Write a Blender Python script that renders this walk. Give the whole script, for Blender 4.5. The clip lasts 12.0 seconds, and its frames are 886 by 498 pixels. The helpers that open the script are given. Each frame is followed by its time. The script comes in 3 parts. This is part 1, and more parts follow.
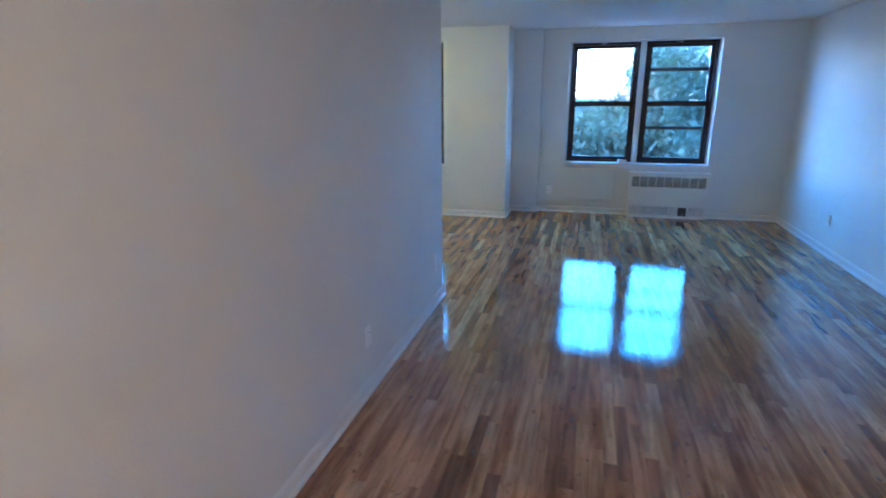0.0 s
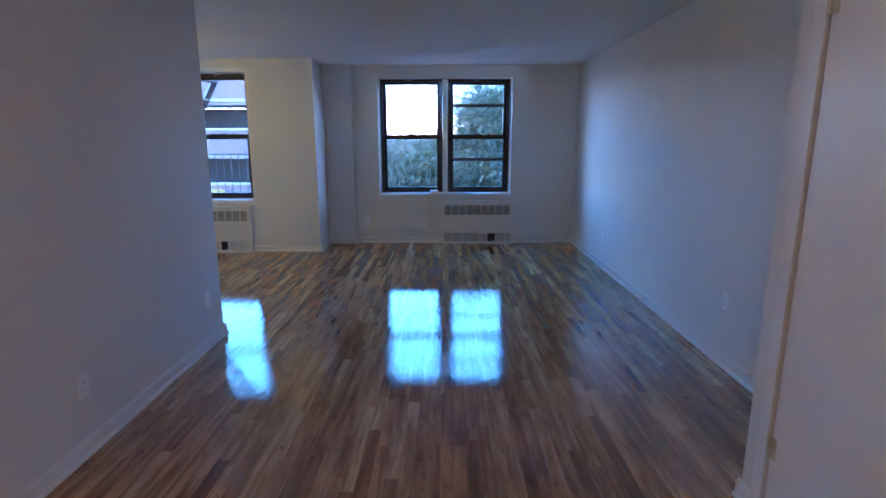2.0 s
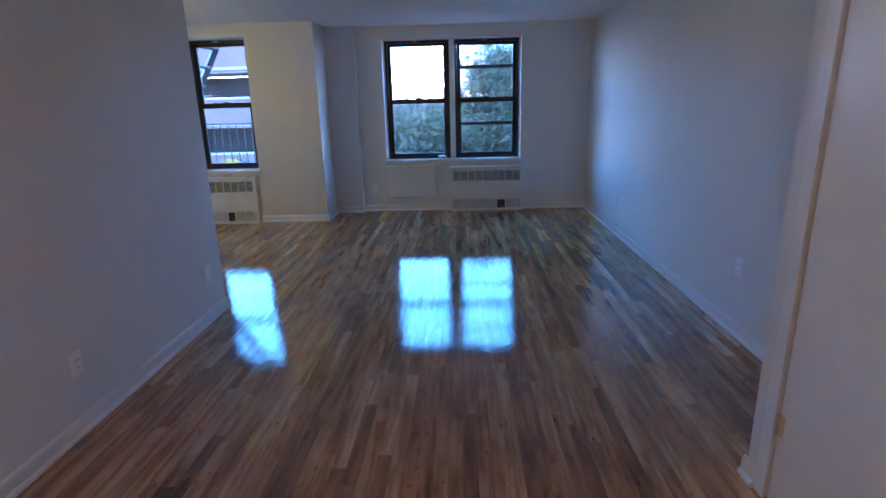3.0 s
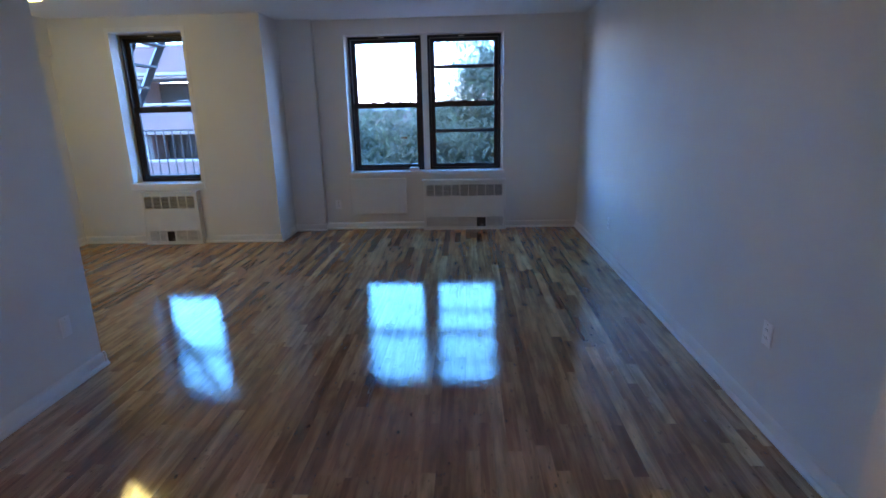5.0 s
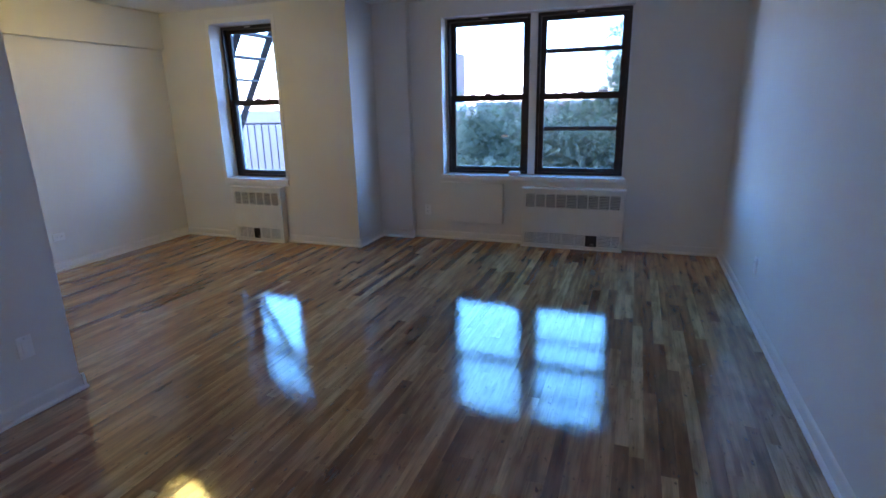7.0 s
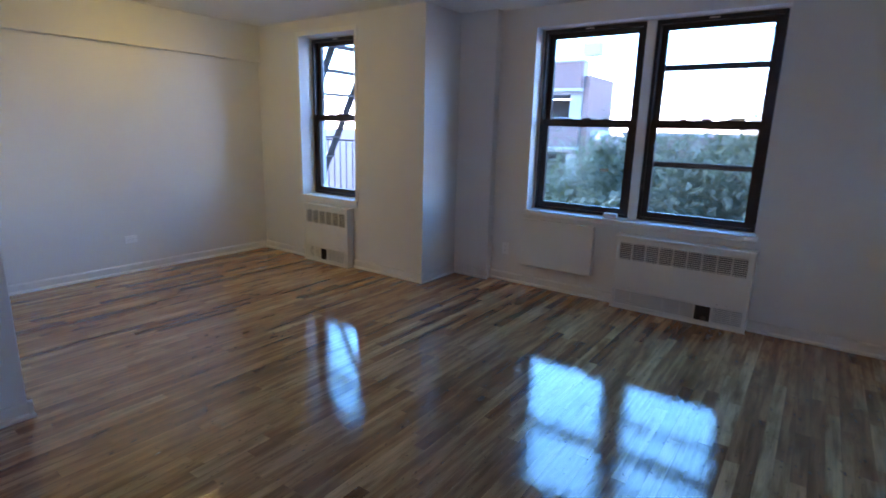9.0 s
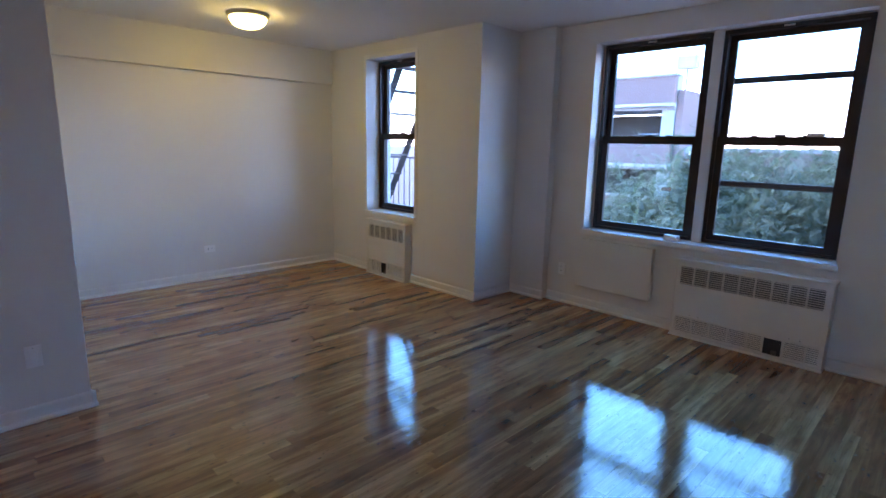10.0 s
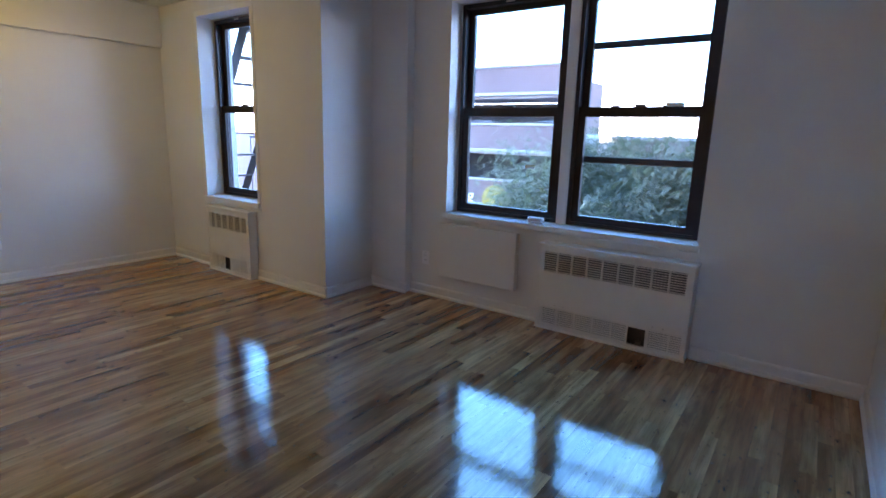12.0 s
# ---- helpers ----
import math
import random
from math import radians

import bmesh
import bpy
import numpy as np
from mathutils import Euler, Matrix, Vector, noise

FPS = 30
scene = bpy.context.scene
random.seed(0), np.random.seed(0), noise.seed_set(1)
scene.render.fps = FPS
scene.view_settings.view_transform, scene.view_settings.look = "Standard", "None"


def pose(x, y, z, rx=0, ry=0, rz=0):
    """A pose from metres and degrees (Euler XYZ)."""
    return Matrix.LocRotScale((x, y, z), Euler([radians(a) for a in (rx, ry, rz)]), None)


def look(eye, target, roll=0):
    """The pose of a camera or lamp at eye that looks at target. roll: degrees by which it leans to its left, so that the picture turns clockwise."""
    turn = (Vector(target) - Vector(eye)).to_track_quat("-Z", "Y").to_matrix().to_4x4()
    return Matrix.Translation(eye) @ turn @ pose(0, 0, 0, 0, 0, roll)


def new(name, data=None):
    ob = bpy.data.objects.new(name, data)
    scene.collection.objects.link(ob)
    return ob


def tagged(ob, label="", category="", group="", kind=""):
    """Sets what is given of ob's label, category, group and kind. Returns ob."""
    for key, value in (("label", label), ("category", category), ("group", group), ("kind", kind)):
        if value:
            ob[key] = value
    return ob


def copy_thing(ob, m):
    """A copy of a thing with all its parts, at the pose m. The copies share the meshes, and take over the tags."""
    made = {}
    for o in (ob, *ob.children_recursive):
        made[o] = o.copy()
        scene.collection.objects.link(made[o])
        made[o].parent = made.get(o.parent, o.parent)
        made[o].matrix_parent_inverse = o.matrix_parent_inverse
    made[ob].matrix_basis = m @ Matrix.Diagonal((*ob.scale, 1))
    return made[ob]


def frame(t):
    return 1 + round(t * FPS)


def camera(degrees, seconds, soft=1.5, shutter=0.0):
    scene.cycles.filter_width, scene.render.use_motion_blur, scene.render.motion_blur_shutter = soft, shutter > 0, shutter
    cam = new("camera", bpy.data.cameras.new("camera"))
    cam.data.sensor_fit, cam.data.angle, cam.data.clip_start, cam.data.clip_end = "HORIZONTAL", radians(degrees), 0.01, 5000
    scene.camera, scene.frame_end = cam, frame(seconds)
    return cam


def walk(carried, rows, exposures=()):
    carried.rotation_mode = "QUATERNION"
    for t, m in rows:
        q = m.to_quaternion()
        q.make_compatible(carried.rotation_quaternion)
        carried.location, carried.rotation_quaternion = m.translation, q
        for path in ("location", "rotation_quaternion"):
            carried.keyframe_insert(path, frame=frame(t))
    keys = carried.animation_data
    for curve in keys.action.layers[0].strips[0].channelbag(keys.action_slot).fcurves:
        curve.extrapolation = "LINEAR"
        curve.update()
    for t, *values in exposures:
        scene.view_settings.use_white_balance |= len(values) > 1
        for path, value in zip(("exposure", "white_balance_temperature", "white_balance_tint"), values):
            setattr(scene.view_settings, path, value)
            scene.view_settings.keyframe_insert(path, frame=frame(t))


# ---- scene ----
cam = camera(80.4, 12.0, soft=1.6, shutter=0.25)
PATH = [
    (0, (0.611, 0.126, 1.603), (0.104, 1.978, 1.053), -0.3),
    (0.5, (0.934, 0.086, 1.516), (0.635, 2.003, 1.032), -0.4),
    (1, (0.958, 0.203, 1.487), (1.018, 2.155, 1.059), -0.7),
    (1.5, (0.979, 0.295, 1.496), (1.272, 2.225, 1.065), -0.1),
    (2, (1.236, 0.270, 1.497), (1.228, 2.228, 1.086), -0.1),
    (2.5, (1.328, 0.275, 1.492), (1.259, 2.218, 1.024), -0.7),
    (3, (1.349, 0.387, 1.492), (1.274, 2.312, 0.956), -1.5),
    (5, (1.728, 1.337, 1.468), (1.636, 3.267, 0.952), -1.3),
    (5.5, (1.912, 1.625, 1.472), (1.580, 3.529, 0.959), 0.7),
    (6, (2.005, 1.912, 1.454), (1.629, 3.803, 0.921), 0.2),
    (6.5, (2.090, 2.165, 1.435), (1.611, 4.036, 0.917), -0.8),
    (7, (2.273, 2.420, 1.462), (1.608, 4.230, 0.933), -1.2),
    (9, (2.504, 3.436, 1.436), (1.374, 5.025, 0.993), 1.5),
    (9.5, (2.662, 3.595, 1.460), (1.295, 4.984, 1.012), 2.7),
    (10, (2.742, 3.640, 1.450), (1.353, 5.025, 1.061), 1.2),
    (10.5, (2.789, 3.688, 1.432), (1.418, 5.086, 1.027), -0.0),
    (11, (2.736, 3.887, 1.375), (1.467, 5.381, 0.979), 1.9),
    (11.5, (2.688, 4.114, 1.330), (1.613, 5.745, 0.902), 0.9),
    (12, (2.739, 4.418, 1.336), (1.605, 6.011, 0.915), 1.6),
]
walk(cam, [(t, look(eye, target, roll)) for t, eye, target, roll in PATH],
     exposures=[(t, 4.5 + d, k, tint) for t, d, k, tint in ((0, 1.18, 6250, 54), (0.7, 0.98, 6500, 60), (1.5, 0.62, 6750, 68), (3.0, 0.47, 6900, 69), (5.0, 0.33, 7350, 68), (7.0, 0.30, 7750, 70), (9.0, 0.30, 8200, 72), (12.0, 0.35, 8600, 74))])

# ---- light ----
SUN_EL, SUN_AZ = 55.0, 272.0
world = bpy.data.worlds.new("sky")
world.use_nodes = True
scene.world = world
wn = world.node_tree
sky = wn.nodes.new("ShaderNodeTexSky")
sky.sky_type, sky.sun_disc = "NISHITA", False
sky.sun_elevation, sky.sun_rotation = radians(SUN_EL), radians(SUN_AZ)
sky.altitude, sky.air_density, sky.dust_density, sky.ozone_density = 3000, 0.8, 0.0, 5.0
deep = wn.nodes.new("ShaderNodeHueSaturation")
deep.inputs["Hue"].default_value, deep.inputs["Saturation"].default_value = 0.475, 1.32
wn.links.new(sky.outputs[0], deep.inputs["Color"])
wn.links.new(deep.outputs[0], wn.nodes["Background"].inputs[0])
wn.nodes["Background"].inputs[1].default_value = 0.15
sun = new("sun", bpy.data.lights.new("sun", "SUN"))
sun.data.energy, sun.data.angle, sun.data.color = 0.5, radians(12), (1.0, 0.9, 0.76)
a, e = radians(SUN_AZ), radians(SUN_EL)
sun.matrix_world = look((0, 0, 30), (-math.sin(a) * math.cos(e), -math.cos(a) * math.cos(e), 30 - math.sin(e)))
LAMP_POWER = 1.3


# ---- materials ----
def material(name, base, rough=0.5, metal=0.0, scale=8.0, vary=0.08, bump=0.02, fine=60.0, spec=0.5, coat=0.0):
    """A surface with soft stains at one scale and grain at another."""
    m = bpy.data.materials.new(name)
    m.use_nodes = True
    n, l = m.node_tree.nodes, m.node_tree.links
    b = n["Principled BSDF"]
    geo = n.new("ShaderNodeNewGeometry")
    big, small = n.new("ShaderNodeTexNoise"), n.new("ShaderNodeTexNoise")
    big.inputs["Scale"].default_value, small.inputs["Scale"].default_value = scale, fine
    big.inputs["Detail"].default_value, small.inputs["Detail"].default_value = 4, 3
    for t in (big, small):
        l.new(geo.outputs["Position"], t.inputs["Vector"])
    ramp = n.new("ShaderNodeValToRGB")
    ramp.color_ramp.elements[0].position, ramp.color_ramp.elements[1].position = 0.3, 0.7
    ramp.color_ramp.elements[0].color = (*[c * (1 - vary) for c in base], 1)
    ramp.color_ramp.elements[1].color = (*[min(1, c * (1 + vary)) for c in base], 1)
    l.new(big.outputs["Fac"], ramp.inputs["Fac"])
    l.new(ramp.outputs["Color"], b.inputs["Base Color"])
    rr = n.new("ShaderNodeMapRange")
    rr.inputs["To Min"].default_value, rr.inputs["To Max"].default_value = max(0.02, rough - 0.08), min(1, rough + 0.08)
    l.new(small.outputs["Fac"], rr.inputs["Value"])
    l.new(rr.outputs["Result"], b.inputs["Roughness"])
    b.inputs["Metallic"].default_value = metal
    b.inputs["Specular IOR Level"].default_value = spec
    b.inputs["Coat Weight"].default_value = coat
    if bump:
        bp = n.new("ShaderNodeBump")
        bp.inputs["Strength"].default_value, bp.inputs["Distance"].default_value = bump, 0.01
        l.new(small.outputs["Fac"], bp.inputs["Height"])
        l.new(bp.outputs["Normal"], b.inputs["Normal"])
    return m


def wood_floor(name, per_object):
    """Varnished oak strips: each its own tone, grain along y, knots, a wavy gloss coat."""
    m = bpy.data.materials.new(name)
    m.use_nodes = True
    n, l = m.node_tree.nodes, m.node_tree.links
    b = n["Principled BSDF"]
    geo = n.new("ShaderNodeNewGeometry")
    if per_object:
        rnd = n.new("ShaderNodeObjectInfo").outputs["Random"]
    else:
        rnd = geo.outputs["Random Per Island"]
    tone = n.new("ShaderNodeValToRGB")
    cr = tone.color_ramp
    cr.elements[0].position, cr.elements[0].color = 0.0, (0.27, 0.105, 0.048, 1)
    cr.elements[1].position, cr.elements[1].color = 1.0, (0.80, 0.50, 0.27, 1)
    for p, c in ((0.10, (0.36, 0.150, 0.070)), (0.25, (0.51, 0.230, 0.108)), (0.65, (0.64, 0.310, 0.148)), (0.88, (0.72, 0.395, 0.198))):
        cr.elements.new(p).color = (*c, 1)
    l.new(rnd, tone.inputs["Fac"])
    shift = n.new("ShaderNodeVectorMath")
    shift.operation = "MULTIPLY_ADD"
    l.new(rnd, shift.inputs[0])
    shift.inputs[1].default_value = (31.0, 57.0, 0.0)
    l.new(geo.outputs["Position"], shift.inputs[2])

    def grain(sx, sy, scale, detail):
        mp = n.new("ShaderNodeMapping")
        mp.inputs["Scale"].default_value = (sx, sy, 1)
        l.new(shift.outputs[0], mp.inputs["Vector"])
        t = n.new("ShaderNodeTexNoise")
        t.inputs["Scale"].default_value, t.inputs["Detail"].default_value = scale, detail
        l.new(mp.outputs[0], t.inputs["Vector"])
        return t.outputs["Fac"]

    streak, pore, blot, knot = grain(13, 0.9, 2.0, 5), grain(110, 4.0, 2.0, 2), grain(8, 2.2, 1.6, 4), grain(30, 14.0, 1.3, 2)

    def mixin(col, fac, lo, hi, dark, amount):
        r = n.new("ShaderNodeMapRange")
        r.inputs["From Min"].default_value, r.inputs["From Max"].default_value = lo, hi
        r.inputs["To Min"].default_value, r.inputs["To Max"].default_value = amount, 0
        l.new(fac, r.inputs["Value"])
        x = n.new("ShaderNodeMix")
        x.data_type, x.blend_type = "RGBA", "MULTIPLY"
        l.new(r.outputs["Result"], x.inputs["Factor"])
        l.new(col, x.inputs["A"])
        x.inputs["B"].default_value = (*dark, 1)
        return x.outputs["Result"]

    col = mixin(tone.outputs["Color"], streak, 0.38, 0.60, (0.42, 0.34, 0.28), 0.8)
    col = mixin(col, pore, 0.36, 0.58, (0.6, 0.52, 0.46), 0.4)
    col = mixin(col, blot, 0.30, 0.50, (0.40, 0.31, 0.25), 0.7)
    col = mixin(col, knot, 0.26, 0.36, (0.12, 0.085, 0.06), 0.92)
    rich = n.new("ShaderNodeHueSaturation")
    rich.inputs["Saturation"].default_value = 1.0
    l.new(col, rich.inputs["Color"])
    l.new(rich.outputs["Color"], b.inputs["Base Color"])
    b.inputs["Roughness"].default_value = 0.42
    b.inputs["Specular IOR Level"].default_value = 0.0
    b.inputs["Coat Weight"].default_value, b.inputs["Coat Roughness"].default_value = 1.0, 0.012
    b.inputs["Coat IOR"].default_value = 2.05
    wave = n.new("ShaderNodeTexNoise")
    wave.inputs["Scale"].default_value, wave.inputs["Detail"].default_value = 7.0, 6
    wave.inputs["Roughness"].default_value = 0.62
    wmap = n.new("ShaderNodeMapping")
    wmap.inputs["Scale"].default_value = (4.0, 1.6, 1)
    l.new(geo.outputs["Position"], wmap.inputs["Vector"])
    l.new(wmap.outputs[0], wave.inputs["Vector"])
    bp = n.new("ShaderNodeBump")
    bp.inputs["Strength"].default_value, bp.inputs["Distance"].default_value = 0.085, 0.01
    l.new(wave.outputs["Fac"], bp.inputs["Height"])
    ripple = n.new("ShaderNodeTexNoise")
    ripple.inputs["Scale"].default_value, ripple.inputs["Detail"].default_value = 60.0, 2
    l.new(wmap.outputs[0], ripple.inputs["Vector"])
    bp3 = n.new("ShaderNodeBump")
    bp3.inputs["Strength"].default_value, bp3.inputs["Distance"].default_value = 0.014, 0.002
    l.new(ripple.outputs["Fac"], bp3.inputs["Height"])
    l.new(bp.outputs["Normal"], bp3.inputs["Normal"])
    # each strip lies a hair out of level, so that reflections break at the joints
    part_of = n.new("ShaderNodeMath")
    part_of.operation, part_of.inputs[1].default_value = "MULTIPLY", 17.0
    l.new(rnd, part_of.inputs[0])
    frac = n.new("ShaderNodeMath")
    frac.operation = "FRACT"
    l.new(part_of.outputs[0], frac.inputs[0])
    lean = n.new("ShaderNodeCombineXYZ")
    for source, axis, most in ((rnd, "X", 0.002), (frac.outputs[0], "Y", 0.001)):
        spread = n.new("ShaderNodeMapRange")
        spread.inputs["To Min"].default_value, spread.inputs["To Max"].default_value = -most, most
        l.new(source, spread.inputs["Value"])
        l.new(spread.outputs["Result"], lean.inputs[axis])
    tilt = n.new("ShaderNodeVectorMath")
    l.new(bp3.outputs["Normal"], tilt.inputs[0])
    l.new(lean.outputs[0], tilt.inputs[1])
    l.new(tilt.outputs[0], b.inputs["Coat Normal"])
    bp2 = n.new("ShaderNodeBump")
    bp2.inputs["Strength"].default_value, bp2.inputs["Distance"].default_value = 0.1, 0.004
    l.new(streak, bp2.inputs["Height"])
    l.new(bp2.outputs["Normal"], b.inputs["Normal"])
    return m


def glass_pane(name):
    """A thin clear pane: see-through, with a mirror gloss that grows towards grazing."""
    m = bpy.data.materials.new(name)
    m.use_nodes = True
    n, l = m.node_tree.nodes, m.node_tree.links
    n.remove(n["Principled BSDF"])
    clear, gloss, mix, edge, power, amount = (n.new("ShaderNode" + k) for k in ("BsdfTransparent", "BsdfGlossy", "MixShader", "LayerWeight", "Math", "MapRange"))
    clear.inputs[0].default_value = (0.93, 0.95, 0.95, 1)
    gloss.inputs["Roughness"].default_value = 0.02
    edge.inputs["Blend"].default_value = 0.5
    power.operation, power.inputs[1].default_value = "POWER", 4.0
    l.new(edge.outputs["Facing"], power.inputs[0])
    amount.inputs["To Min"].default_value, amount.inputs["To Max"].default_value = 0.035, 0.8
    l.new(power.outputs[0], amount.inputs["Value"])
    l.new(amount.outputs["Result"], mix.inputs[0])
    l.new(clear.outputs[0], mix.inputs[1])
    l.new(gloss.outputs[0], mix.inputs[2])
    l.new(mix.outputs[0], n["Material Output"].inputs["Surface"])
    return m


def glowing(name, color, strength):
    m = bpy.data.materials.new(name)
    m.use_nodes = True
    b = m.node_tree.nodes["Principled BSDF"]
    b.inputs["Base Color"].default_value = (0.8, 0.78, 0.72, 1)
    b.inputs["Emission Color"].default_value = (*color, 1)
    b.inputs["Emission Strength"].default_value = strength
    return m


def leaf_material(name, base):
    m = material(name, base, rough=0.8, scale=1.3, vary=0.35, bump=0, fine=9, spec=0.15)
    n, l = m.node_tree.nodes, m.node_tree.links
    b = n["Principled BSDF"]
    tr, mix = n.new("ShaderNodeBsdfTranslucent"), n.new("ShaderNodeMixShader")
    tr.inputs[0].default_value = (base[0] * 1.6, base[1] * 1.7, base[2], 1)
    mix.inputs[0].default_value = 0.25
    l.new(b.outputs[0], mix.inputs[1])
    l.new(tr.outputs[0], mix.inputs[2])
    l.new(mix.outputs[0], n["Material Output"].inputs["Surface"])
    return m


WALL = material("wall_paint", (0.76, 0.75, 0.72), rough=0.62, scale=1.6, vary=0.025, bump=0.10, fine=90, spec=0.3)
CEIL = material("ceiling_paint", (0.80, 0.79, 0.77), rough=0.8, scale=1.2, vary=0.02, bump=0.10, fine=70, spec=0.2)
TRIM = material("trim_paint", (0.80, 0.80, 0.78), rough=0.35, scale=5, vary=0.03, bump=0.06, fine=45)
ENAMEL = material("cover_enamel", (0.78, 0.77, 0.73), rough=0.38, scale=6, vary=0.03, bump=0.03, fine=60)
PLASTIC = material("white_plastic", (0.88, 0.88, 0.87), rough=0.3, scale=10, vary=0.02, bump=0)
BRONZE = material("dark_bronze_aluminium", (0.022, 0.020, 0.022), rough=0.42, metal=0.3, scale=9, vary=0.2, bump=0.02)
DARK = material("dark_void", (0.012, 0.011, 0.010), rough=0.8, bump=0)
FINS = material("heating_fins", (0.16, 0.15, 0.14), rough=0.5, metal=0.6, scale=20, vary=0.2)
# dark grey standing in for the shade behind the cover slots
SLOT_SHADE = material("cabinet_slot_shade", (0.07, 0.067, 0.064), rough=0.7, vary=0.1, bump=0)
CHROME = material("polished_chrome", (0.75, 0.74, 0.70), rough=0.12, metal=1.0, vary=0.03, bump=0)
TANPAINT = material("worn_hinge_paint", (0.60, 0.55, 0.44), rough=0.5, vary=0.15)
NICKEL = material("brushed_nickel", (0.55, 0.53, 0.50), rough=0.3, metal=1.0, vary=0.05, bump=0)
SLOT = material("socket_slot", (0.05, 0.05, 0.05), rough=0.6, bump=0)
SUBFLOOR = material("subfloor", (0.05, 0.03, 0.018), rough=0.8)
PLANK = wood_floor("oak_strip", True)
PLANKS = wood_floor("oak_strips", False)
GLASS = glass_pane("window_glass")
GLOBE = glowing("lit_glass_dome", (0.64, 0.77, 0.20), LAMP_POWER)
CONCRETE = material("garage_concrete", (0.36, 0.35, 0.34), rough=0.85, scale=0.6, vary=0.12, bump=0.15, fine=8)
PINK = material("pink_masonry", (0.30, 0.135, 0.12), rough=0.9, scale=0.5, vary=0.12, bump=0.2, fine=6)
FACADE = material("brick_facade", (0.24, 0.12, 0.09), rough=0.9, scale=0.8, vary=0.2, bump=0.2, fine=10)
# asphalt's dark grey also serves as painted shade on the garage back wall
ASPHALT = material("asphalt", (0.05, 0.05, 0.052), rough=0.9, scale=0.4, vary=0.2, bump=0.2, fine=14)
PAVING = material("pavement_concrete", (0.30, 0.29, 0.27), rough=0.9, scale=0.7, vary=0.12)
IRON = material("painted_iron", (0.03, 0.03, 0.032), rough=0.5, metal=0.2, scale=8, vary=0.3)
BARK = material("bark", (0.09, 0.065, 0.045), rough=0.95, scale=6, vary=0.35, bump=0.5, fine=18)
LEAF = leaf_material("leaves", (0.030, 0.108, 0.092))
LEAF_B = leaf_material("leaves_lighter", (0.040, 0.130, 0.108))
YELLOW = material("yellow_sign", (0.5, 0.24, 0.03), rough=0.5, vary=0.05, bump=0)
WHITE_SIGN = material("white_lettering", (0.85, 0.85, 0.83), rough=0.5, bump=0)
CARPAINT = material("silver_car_paint", (0.55, 0.56, 0.58), rough=0.25, metal=0.5, vary=0.03, bump=0)


# ---- mesh helpers ----
def box(bm, lo, hi, bevel=0.0, seg=1):
    ret = bmesh.ops.create_cube(bm, size=1.0, matrix=Matrix.LocRotScale(
        [(p + q) / 2 for p, q in zip(lo, hi)], None, [q - p for p, q in zip(lo, hi)]))
    if bevel:
        edges = list({ed for v in ret["verts"] for ed in v.link_edges})
        bmesh.ops.bevel(bm, geom=edges, offset=bevel, segments=seg, affect="EDGES", profile=0.5)
    return bm


def one_box(lo, hi, bevel=0.0, seg=1):
    return box(bmesh.new(), lo, hi, bevel, seg)


def panel(x0, x1, z0, z1, y0, y1, holes=()):
    """A slab between y0 and y1 with rectangular openings (x0, x1, z0, z1) right through it."""
    xs = sorted({x0, x1, *[h[0] for h in holes], *[h[1] for h in holes]})
    zs = sorted({z0, z1, *[h[2] for h in holes], *[h[3] for h in holes]})
    bm = bmesh.new()
    cache = {}

    def vert(i, k, y):
        key = (i, k, y)
        if key not in cache:
            cache[key] = bm.verts.new((xs[i], y, zs[k]))
        return cache[key]

    def solid(i, k):
        if not (0 <= i < len(xs) - 1 and 0 <= k < len(zs) - 1):
            return False
        cx, cz = (xs[i] + xs[i + 1]) / 2, (zs[k] + zs[k + 1]) / 2
        return not any(h[0] < cx < h[1] and h[2] < cz < h[3] for h in holes)

    for i in range(len(xs) - 1):
        for k in range(len(zs) - 1):
            if not solid(i, k):
                continue
            bm.faces.new([vert(i, k, y0), vert(i + 1, k, y0), vert(i + 1, k + 1, y0), vert(i, k + 1, y0)])
            bm.faces.new([vert(i, k, y1), vert(i, k + 1, y1), vert(i + 1, k + 1, y1), vert(i + 1, k, y1)])
            for di, dk, p, q in ((-1, 0, (i, k), (i, k + 1)), (1, 0, (i + 1, k + 1), (i + 1, k)), (0, -1, (i + 1, k), (i, k)), (0, 1, (i, k + 1), (i + 1, k + 1))):
                if not solid(i + di, k + dk):
                    bm.faces.new([vert(*p, y0), vert(*q, y0), vert(*q, y1), vert(*p, y1)])
    bmesh.ops.recalc_face_normals(bm, faces=bm.faces)
    return bm


def rod(bm, p, q, r, sides=8, r2=None):
    p, q = Vector(p), Vector(q)
    d = q - p
    m = Matrix.Translation((p + q) / 2) @ d.to_track_quat("Z", "Y").to_matrix().to_4x4()
    bmesh.ops.create_cone(bm, cap_ends=True, segments=sides, radius1=r, radius2=r if r2 is None else r2, depth=d.length, matrix=m)
    return bm


def lathe(bm, profile, sides=32, m=None):
    """A turned shape round z from (radius, height) pairs."""
    rings = []
    for r, z in profile:
        rings.append([bm.verts.new((r * math.cos(2 * math.pi * i / sides), r * math.sin(2 * math.pi * i / sides), z)) for i in range(sides)])
    for u, v in zip(rings, rings[1:]):
        for i in range(sides):
            bm.faces.new((u[i], u[(i + 1) % sides], v[(i + 1) % sides], v[i]))
    bm.faces.new(rings[-1])
    bm.faces.new(list(reversed(rings[0])))
    bmesh.ops.recalc_face_normals(bm, faces=bm.faces)
    if m is not None:
        bm.transform(m)
    return bm


